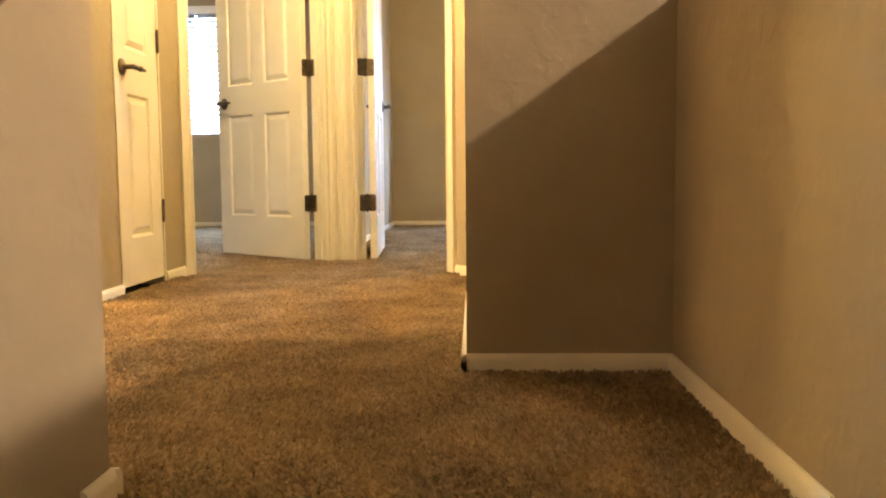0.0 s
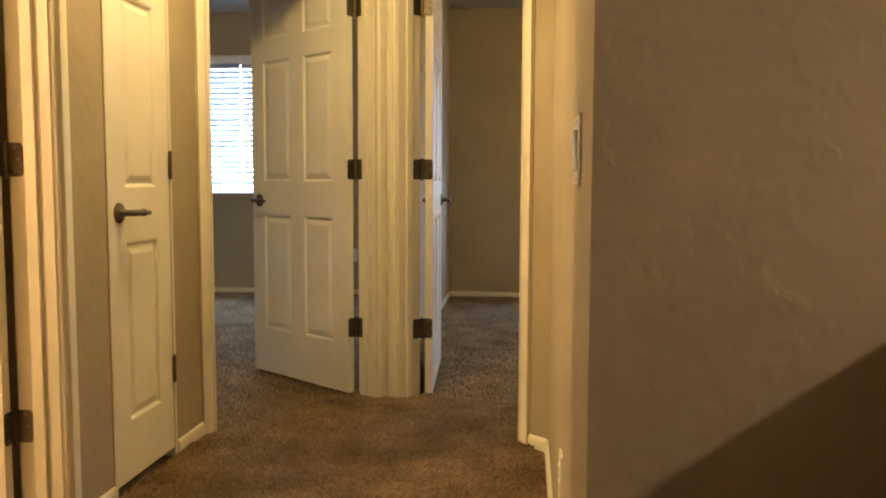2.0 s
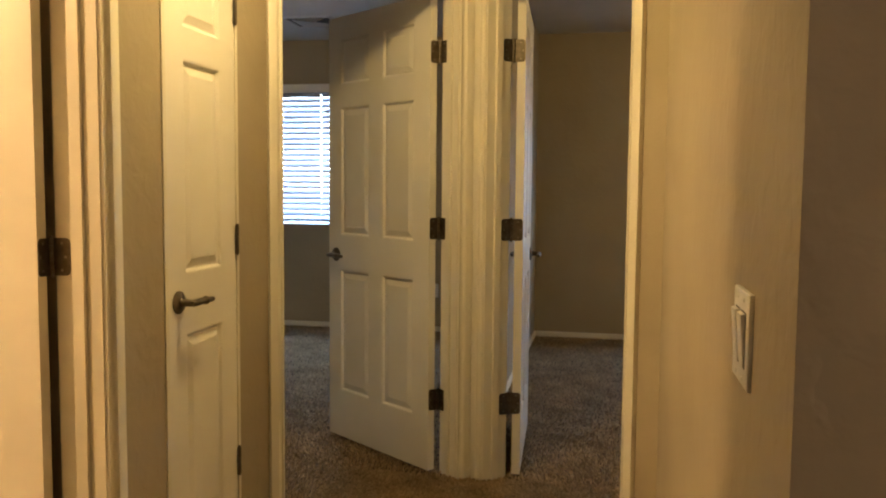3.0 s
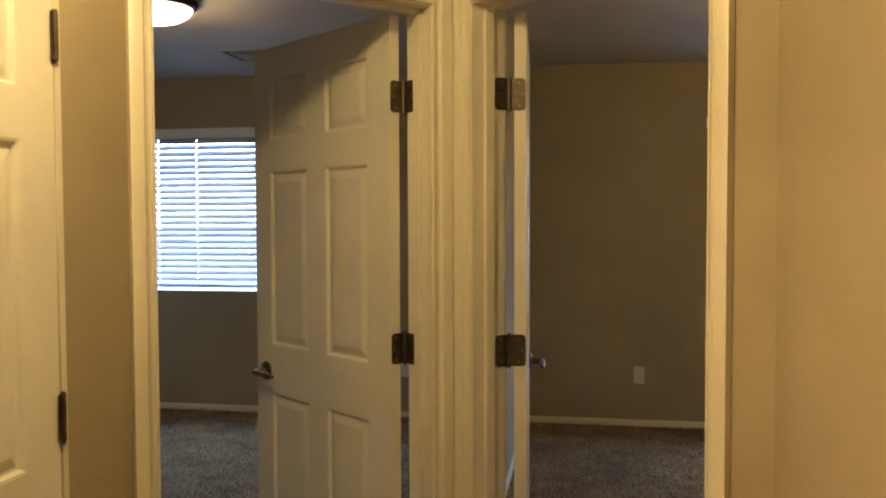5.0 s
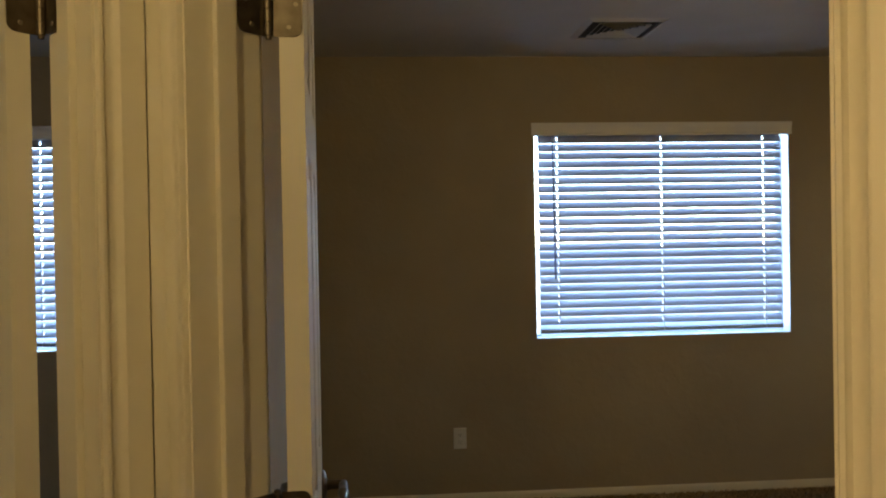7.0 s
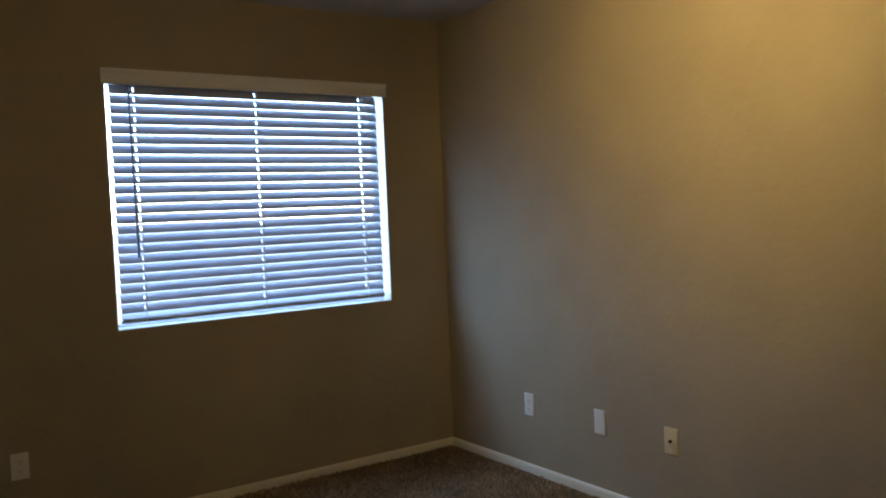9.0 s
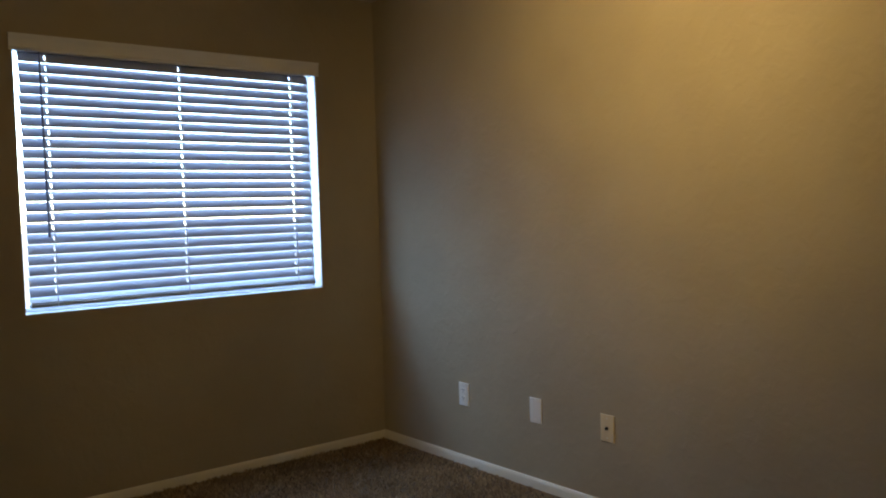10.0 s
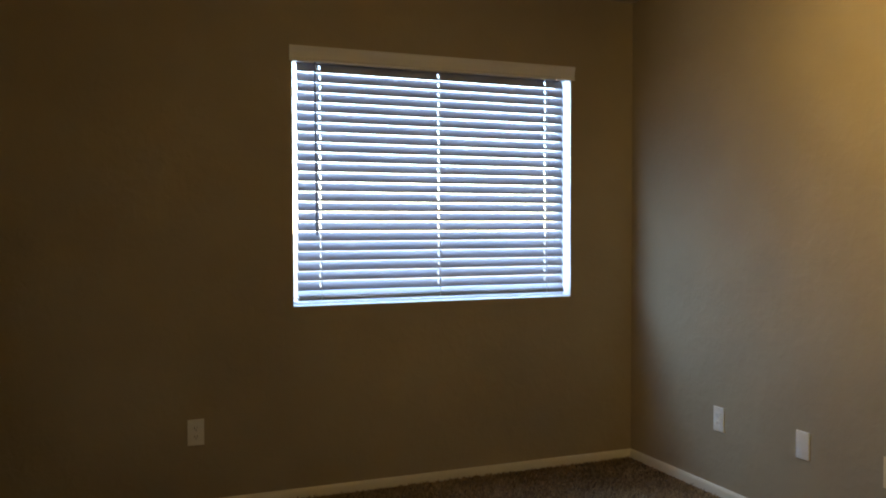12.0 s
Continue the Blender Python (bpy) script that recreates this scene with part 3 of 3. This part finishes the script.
def blind(x0, x1, tapes, label, tilt, gap, wand=True):
    b = thing("window_blind", label, "blind", "window blinds")
    e0, e1 = x0 + gap, x1 - gap - 0.004
    yc = FAR + 0.040
    bm = bmesh.new()
    add_box(bm, x0 + 0.012, yc - 0.026, WZ1 - 0.050, x1 - 0.012, yc + 0.026, WZ1 - 0.006, 0.002)
    part("headrail", bm, M_VINYL, b)
    bm = bmesh.new()
    prof = [(0, 0), (0.010, -0.004), (0.012, 0.004), (0.009, 0.012), (0.011, 0.040), (0.014, 0.052), (0.017, 0.060), (0.017, 0.068), (0, 0.068)]
    ends = [[bm.verts.new((x, FAR - 0.002 - d, 2.049 + z)) for d, z in prof] for x in (x0 - 0.012, x1 + 0.012)]
    for i in range(len(prof)):
        k = (i + 1) % len(prof)
        bm.faces.new((ends[0][i], ends[0][k], ends[1][k], ends[1][i]))
    bm.faces.new(ends[0])
    bm.faces.new(ends[1][::-1])
    part("valance", bm, M_VINYL, b, "plain white moulded valance")
    pitch, n = 0.0468, 23
    z_top = 2.030
    bm = bmesh.new()
    arc = []
    for s in (-0.025, -0.018, -0.011, 0.0, 0.011, 0.018, 0.025):
        arc.append((s, 0.0022 * (1 - (s / 0.025) ** 2)))
    cuts = [e0] + [c for x in tapes for c in (x - 0.003, x + 0.003)] + [e1]
    for i, (xa, xb) in enumerate(zip(cuts, cuts[1:])):
        spans = (arc,) if i % 2 == 0 else (arc[:3], arc[4:])
        for span in spans:
            ring = list(span) + [(s, c - 0.0026) for s, c in span[::-1]]
            la, lb = [[bm.verts.new((x, *p)) for p in ring] for x in (xa, xb)]
            for k in range(len(ring)):
                bm.faces.new((la[k], la[(k + 1) % len(ring)], lb[(k + 1) % len(ring)], lb[k]))
            bm.faces.new(la)
            bm.faces.new(lb[::-1])
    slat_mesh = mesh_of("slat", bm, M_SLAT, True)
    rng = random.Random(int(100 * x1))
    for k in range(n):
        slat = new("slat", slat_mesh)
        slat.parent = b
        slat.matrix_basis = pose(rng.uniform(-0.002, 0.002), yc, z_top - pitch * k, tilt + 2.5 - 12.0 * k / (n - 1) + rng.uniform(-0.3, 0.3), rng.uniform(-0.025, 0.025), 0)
    bm = bmesh.new()
    add_box(bm, e0, yc - 0.025, WZ0 + 0.026, e1, yc + 0.025, WZ0 + 0.042, 0.005)
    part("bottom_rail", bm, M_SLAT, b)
    for lift, lean in ((0.0475, 5), (0.0520, 9), (0.0600, 30)):
        bm = bmesh.new()
        add_box(bm, e0, -0.025, -0.0014, e1, 0.025, 0.0014, 0.001)
        bm.transform(pose(0, yc, WZ0 + lift, lean, 0, 0))
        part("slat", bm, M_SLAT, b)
    for x in tapes:
        bm = bmesh.new()
        for y in (yc - 0.0275, yc + 0.0275):
            add_box(bm, x - 0.0015, y - 0.0012, WZ0 + 0.030, x + 0.0015, y + 0.0012, WZ1 - 0.05)
        part("ladder_cord", bm, M_TAPE, b)
    if wand:
        bm = bmesh.new()
        add_tube(bm, [(x0 + 0.110, yc - 0.034, 2.05), (x0 + 0.112, yc - 0.037, 1.65), (x0 + 0.115, yc - 0.038, 1.24)], [0.005, 0.0055, 0.006], 8)
        part("tilt_wand", bm, M_WAND, b, "thin grey tilt wand", True)
    return b


window("window_east", *WIN_E)
window("window_west", *WIN_W, 1.25)
blind(*WIN_E, (0.500, 1.103, 1.706), "white slatted horizontal blind, lowered and tilted nearly shut", 63.3, 0.030)
blind(*WIN_W, (-3.632, -3.323, -2.74, -2.33), "white slatted horizontal blind, lowered over a wide window", 61.5, 0.014, False)


# ---- ceiling fixtures ----
def dome_light(x, y, watts, label, colour=WARM):
    d = thing("ceiling_light", label, "ceiling light", "dome ceiling lights")
    d.location = (x, y, CEIL)
    bm = bmesh.new()
    add_lathe(bm, [(0, -0.001), (0.192, -0.001), (0.196, -0.010), (0.192, -0.022), (0.180, -0.034), (0.170, -0.036), (0.166, -0.030), (0, -0.030)], 48)
    part("rim", bm, M_BRONZE, d, "dark bronze rim", True)
    bm = bmesh.new()
    add_lathe(bm, [(0.168, -0.034), (0.166, -0.046), (0.150, -0.066), (0.115, -0.088), (0.07, -0.102), (0.03, -0.107), (0, -0.108)], 48)
    part("shade", bm, M_DOME, d, "glowing frosted glass bowl", True)
    data = bpy.data.lights.new("bulb", "POINT")
    data.energy, data.color, data.shadow_soft_size = watts, colour, 0.07
    lamp = new("bulb", data)
    lamp.location = (x, y, CEIL - 0.135)


dome_light(-2.475, 5.88, WEST_W, "frosted dome ceiling light with dark bronze rim, lit")
dome_light(-1.05, 3.25, HALL_W, "frosted dome ceiling light in the hall, lit", GOLD)
dome_light(0.68, 5.93, DOME_W, "frosted dome ceiling light in the bedroom, lit", GOLD)
dome_light(2.47, 1.0, STAIR_W, "frosted dome ceiling light over the stairwell, lit", (1.0, 0.75, 0.54))
dome_light(-2.50, 2.00, BATH_W, "frosted dome ceiling light in the bathroom, lit", (1.0, 0.63, 0.28))


def fill_spot(x, y, target, watts):
    """An added small swivelling can under the ceiling, unseen, turned to brighten a wall."""
    d = thing("added_fill_spot", "added dark bronze swivel spotlight, lit to brighten a wall", "spotlight")
    d.location = (x, y, CEIL)
    bm = bmesh.new()
    add_lathe(bm, [(0, 0), (0.060, 0), (0.060, -0.012), (0.052, -0.020), (0.010, -0.022), (0.009, -0.075), (0, -0.075)], 28)
    part("base", bm, M_BRONZE, d, "", True)
    aim = look((0, 0, -0.110), Vector(target) - Vector((x, y, CEIL)))
    bm = bmesh.new()
    add_lathe(bm, [(0, 0.055), (0.030, 0.050), (0.040, 0.030), (0.046, -0.050), (0.043, -0.050), (0.037, 0.020), (0, 0.024)], 28)
    bm.transform(aim)
    part("can", bm, M_BRONZE, d, "dark bronze can of the added spotlight", True)
    bm = bmesh.new()
    add_lathe(bm, [(0, -0.030), (0.025, -0.027), (0.036, -0.012), (0.034, 0.010), (0, 0.016)], 24)
    bm.transform(aim)
    part("bulb", bm, M_DOME, d, "lit frosted bulb of the added spotlight", True)
    data = bpy.data.lights.new("fill_beam", "SPOT")
    data.energy, data.color, data.shadow_soft_size = watts, GOLD, 0.05
    data.spot_size, data.spot_blend = radians(116), 1.0
    lamp = new("fill_beam", data)
    lamp.matrix_world = pose(x, y, CEIL) @ aim @ pose(0, 0, -0.085)


# extra beam added beside the dome to warm the bedroom's east wall
fill_spot(0.98, 5.62, (2.227, 5.98, 1.98), EAST_W)


def ceiling_vent(x, y):
    v = thing("ceiling_vent", "square cream metal ceiling air register", "air vent", "ceiling vents")
    v.location = (x, y, CEIL)
    s = 0.195
    for a in range(4):
        bm = bmesh.new()
        pts = [(-s, -s, -0.001), (s, -s, -0.001), (s - 0.028, -s + 0.028, -0.012), (-s + 0.028, -s + 0.028, -0.012)]
        lo = [bm.verts.new(p) for p in pts]
        hi = [bm.verts.new((p[0], p[1], 0.004 if k < 2 else -0.004)) for k, p in enumerate(pts)]
        bm.faces.new(lo)
        bm.faces.new(hi[::-1])
        for k in range(4):
            bm.faces.new((lo[k], lo[(k + 1) % 4], hi[(k + 1) % 4], hi[k]))
        bm.transform(pose(0, 0, 0, 0, 0, 90 * a))
        part("frame_side", bm, M_METAL, v)
    bm = bmesh.new()
    add_box(bm, -s + 0.02, -s + 0.02, -0.0035, s - 0.02, s - 0.02, -0.0015)
    part("backing", bm, M_DARK, v)
    for q in range(4):
        ring = pose(0, 0, 0, 0, 0, 90 * q)
        for k in range(5):
            off = 0.022 + 0.027 * k
            half = off - 0.004
            bm = bmesh.new()
            ps = [(-half, -off, -0.014), (half, -off, -0.014), (half, -off + 0.014, -0.005), (-half, -off + 0.014, -0.005)]
            lo = [bm.verts.new(p) for p in ps]
            hi = [bm.verts.new((p[0], p[1] + 0.0015, p[2] + 0.001)) for p in ps]
            bm.faces.new(lo)
            bm.faces.new(hi[::-1])
            for e in range(4):
                bm.faces.new((lo[e], lo[(e + 1) % 4], hi[(e + 1) % 4], hi[e]))
            bm.transform(ring)
            part("louvre", bm, M_METAL, v)


ceiling_vent(0.668, 7.36)
ceiling_vent(-2.505, 7.19)


# ---- wall plates: x across, y out of the wall (towards -y), z up ----
def plate_body(t, w, h, material, name="plate"):
    bm = bmesh.new()
    add_box(bm, -w / 2, -0.006, -h / 2, w / 2, 0, h / 2)
    bmesh.ops.bevel(bm, geom=[e for e in bm.edges if all(v.co.y < -0.005 for v in e.verts)], offset=0.003, segments=3, profile=0.5, affect="EDGES")
    part(name, bm, material, t, "", True)


def screw(t, x, z):
    bm = bmesh.new()
    add_lathe(bm, [(0, -0.0075), (0.0025, -0.007), (0.0034, -0.006), (0.0034, -0.005)], 12, (x, 0, z), "y")
    part("screw", bm, M_PLATE, t, "", True)


def outlet(m):
    t = thing("wall_outlet", "white duplex electrical outlet on the wall", "outlet", "wall outlets")
    plate_body(t, 0.072, 0.116, M_PLATE)
    for z in (-0.0195, 0.0195):
        bm = bmesh.new()
        add_box(bm, -0.0165, -0.0085, z - 0.0135, 0.0165, -0.004, z + 0.0135)
        bmesh.ops.bevel(bm, geom=[e for e in bm.edges if abs(e.verts[0].co.y - e.verts[1].co.y) > 0.002], offset=0.007, segments=3, profile=0.5, affect="EDGES")
        sock = part("socket", bm, M_PLATE, t)
        for x, h in ((-0.0065, 0.0045), (0.0065, 0.0038)):
            bm = bmesh.new()
            add_box(bm, x - 0.0011, -0.0091, z + 0.003 - h, x + 0.0011, -0.0084, z + 0.003 + h)
            part("slot", bm, M_DARK, sock)
        bm = bmesh.new()
        add_lathe(bm, [(0, -0.0091), (0.0024, -0.0091), (0.0024, -0.0084)], 10, (0, 0, z - 0.0075), "y")
        part("slot", bm, M_DARK, sock)
    screw(t, 0, 0)
    t.matrix_basis = m
    return t


first = outlet(pose(-0.082, FAR, 0.362))
copy_thing(first, pose(2.227, 7.266, 0.370, 0, 0, -90))
copy_thing(first, pose(-1.72, FAR, 0.362))
copy_thing(first, pose(HALL_E, 2.63, 0.330, 0, 0, -90))

t = thing("blank_plate", "white blank cover plate on the wall", "wall plate")
plate_body(t, 0.072, 0.116, M_PLATE)
screw(t, 0, 0.042)
screw(t, 0, -0.042)
t.matrix_basis = pose(2.227, 6.755, 0.372, 0, 0, -90)

t = thing("cable_plate", "ivory cable television wall plate", "wall plate")
plate_body(t, 0.072, 0.116, M_IVORY)
bm = bmesh.new()
add_lathe(bm, [(0, -0.007), (0.0028, -0.007), (0.003, -0.016), (0.0048, -0.016), (0.0048, -0.008), (0.0075, -0.008), (0.0075, -0.005)], 12, (0, 0, 0), "y")
part("cable_jack", bm, M_DARK, t, "dark threaded cable jack", True)
screw(t, 0, 0.042)
screw(t, 0, -0.042)
t.matrix_basis = pose(2.227, 6.331, 0.368, 0, 0, -90)

t = thing("light_switch", "white double rocker light switch on the hall wall", "light switch")
plate_body(t, 0.116, 0.116, M_PLATE)
for x in (-0.023, 0.023):
    bm = bmesh.new()
    add_box(bm, x - 0.0172, -0.0064, -0.0340, x + 0.0172, -0.005, 0.0340)
    part("rocker_gap", bm, M_DARK, t)
    bm = bmesh.new()
    add_box(bm, -0.0160, -0.0045, -0.0325, 0.0160, 0.002, 0.0325, 0.0012)
    bm.transform(pose(x, -0.0058, 0, 4.0, 0, 0))
    part("rocker", bm, M_PLATE, t)
    screw(t, x, 0.048)
    screw(t, x, -0.048)
t.matrix_basis = pose(HALL_E, 2.152, 1.066, 0, 0, -90)

# bathroom tiles by the door
bath_floor = bpy.data.objects["floor_bath"]
bm = bmesh.new()
add_box(bm, -0.15, -0.15, -0.010, 0.15, 0.15, 0, 0.002)
tile_mesh = mesh_of("tile", bm, M_TILE)
for i in range(6):
    for k in range(5):
        ti = new("tile", tile_mesh)
        ti.parent = bath_floor
        ti.location = (-1.66 - 0.304 * i, 1.46 + 0.304 * k, -0.002)

# ---- carpet pile ----
def pile(name, count, areas, height, seed, label):
    """Short bent yarn tufts standing on the carpet, spread evenly over rectangles."""
    rng = np.random.default_rng(seed)
    size = np.array([(x1 - x0) * (y1 - y0) for x0, y0, x1, y1 in areas])
    pick = rng.choice(len(areas), count, p=size / size.sum())
    box = np.array(areas)[pick]
    base = np.empty((count, 3))
    base[:, 0] = box[:, 0] + rng.random(count) * (box[:, 2] - box[:, 0])
    base[:, 1] = box[:, 1] + rng.random(count) * (box[:, 3] - box[:, 1])
    base[:, 2] = 0.004
    turn_ = rng.random(count) * 2 * np.pi
    cell = np.floor(base[:, :2] / 0.009).astype(np.int64)
    clump = lambda a, b: np.modf(np.abs(np.sin(cell[:, 0] * a + cell[:, 1] * b) * 43758.5453))[0]
    lean_x = 0.35 * np.sin(base[:, 0] * 5.1 + 2.0 * np.sin(base[:, 1] * 3.3)) + 0.9 * (clump(12.9898, 78.233) - 0.5) + rng.normal(0, 0.25, count)
    lean_y = 0.35 * np.cos(base[:, 1] * 4.3 + 1.7 * np.sin(base[:, 0] * 4.1)) + 0.9 * (clump(39.346, 11.135) - 0.5) + rng.normal(0, 0.25, count)
    h = height * (0.62 + 0.35 * rng.random(count) + 0.3 * clump(73.156, 52.235))
    w = 0.0024 + 0.0018 * rng.random(count)
    across = np.stack([np.cos(turn_) * w, np.sin(turn_) * w, np.zeros(count)], 1)
    tip = base + np.stack([lean_x * h, lean_y * h, h], 1)
    verts = np.stack([base - across, base + across, tip + across * 0.7, tip - across * 0.7], 1).reshape(-1, 3)
    faces = np.arange(count * 4).reshape(-1, 4)
    me = bpy.data.meshes.new(name)
    me.from_pydata(verts.tolist(), [], faces.tolist())
    me.materials.append(M_PILE)
    tagged(new(name, me), label, "carpet pile", "", "stuff")


HALL_AREAS = ((-1.60, by(J1), -1.45, by(J0)), (-0.585, 1.0, 0.364, 1.857), (-1.45, 1.11, -0.585, 1.857), (-1.45, 1.857, -0.112, 3.75), (-1.40, 3.75, -0.15, 4.50))
pile("hall_carpet_pile", 230000, HALL_AREAS, 0.015, 3, "brown cut carpet pile in the hall")
ROOM_AREAS = ((-0.85, 4.50, 2.2, 7.96), (-0.15, 3.9, 2.2, 4.50), (-4.0, 4.50, -0.96, 7.96), (-1.9, 4.0, -1.40, 4.5))
pile("bedroom_carpet_pile", 230000, ROOM_AREAS, 0.015, 5, "brown cut carpet pile in the bedrooms")
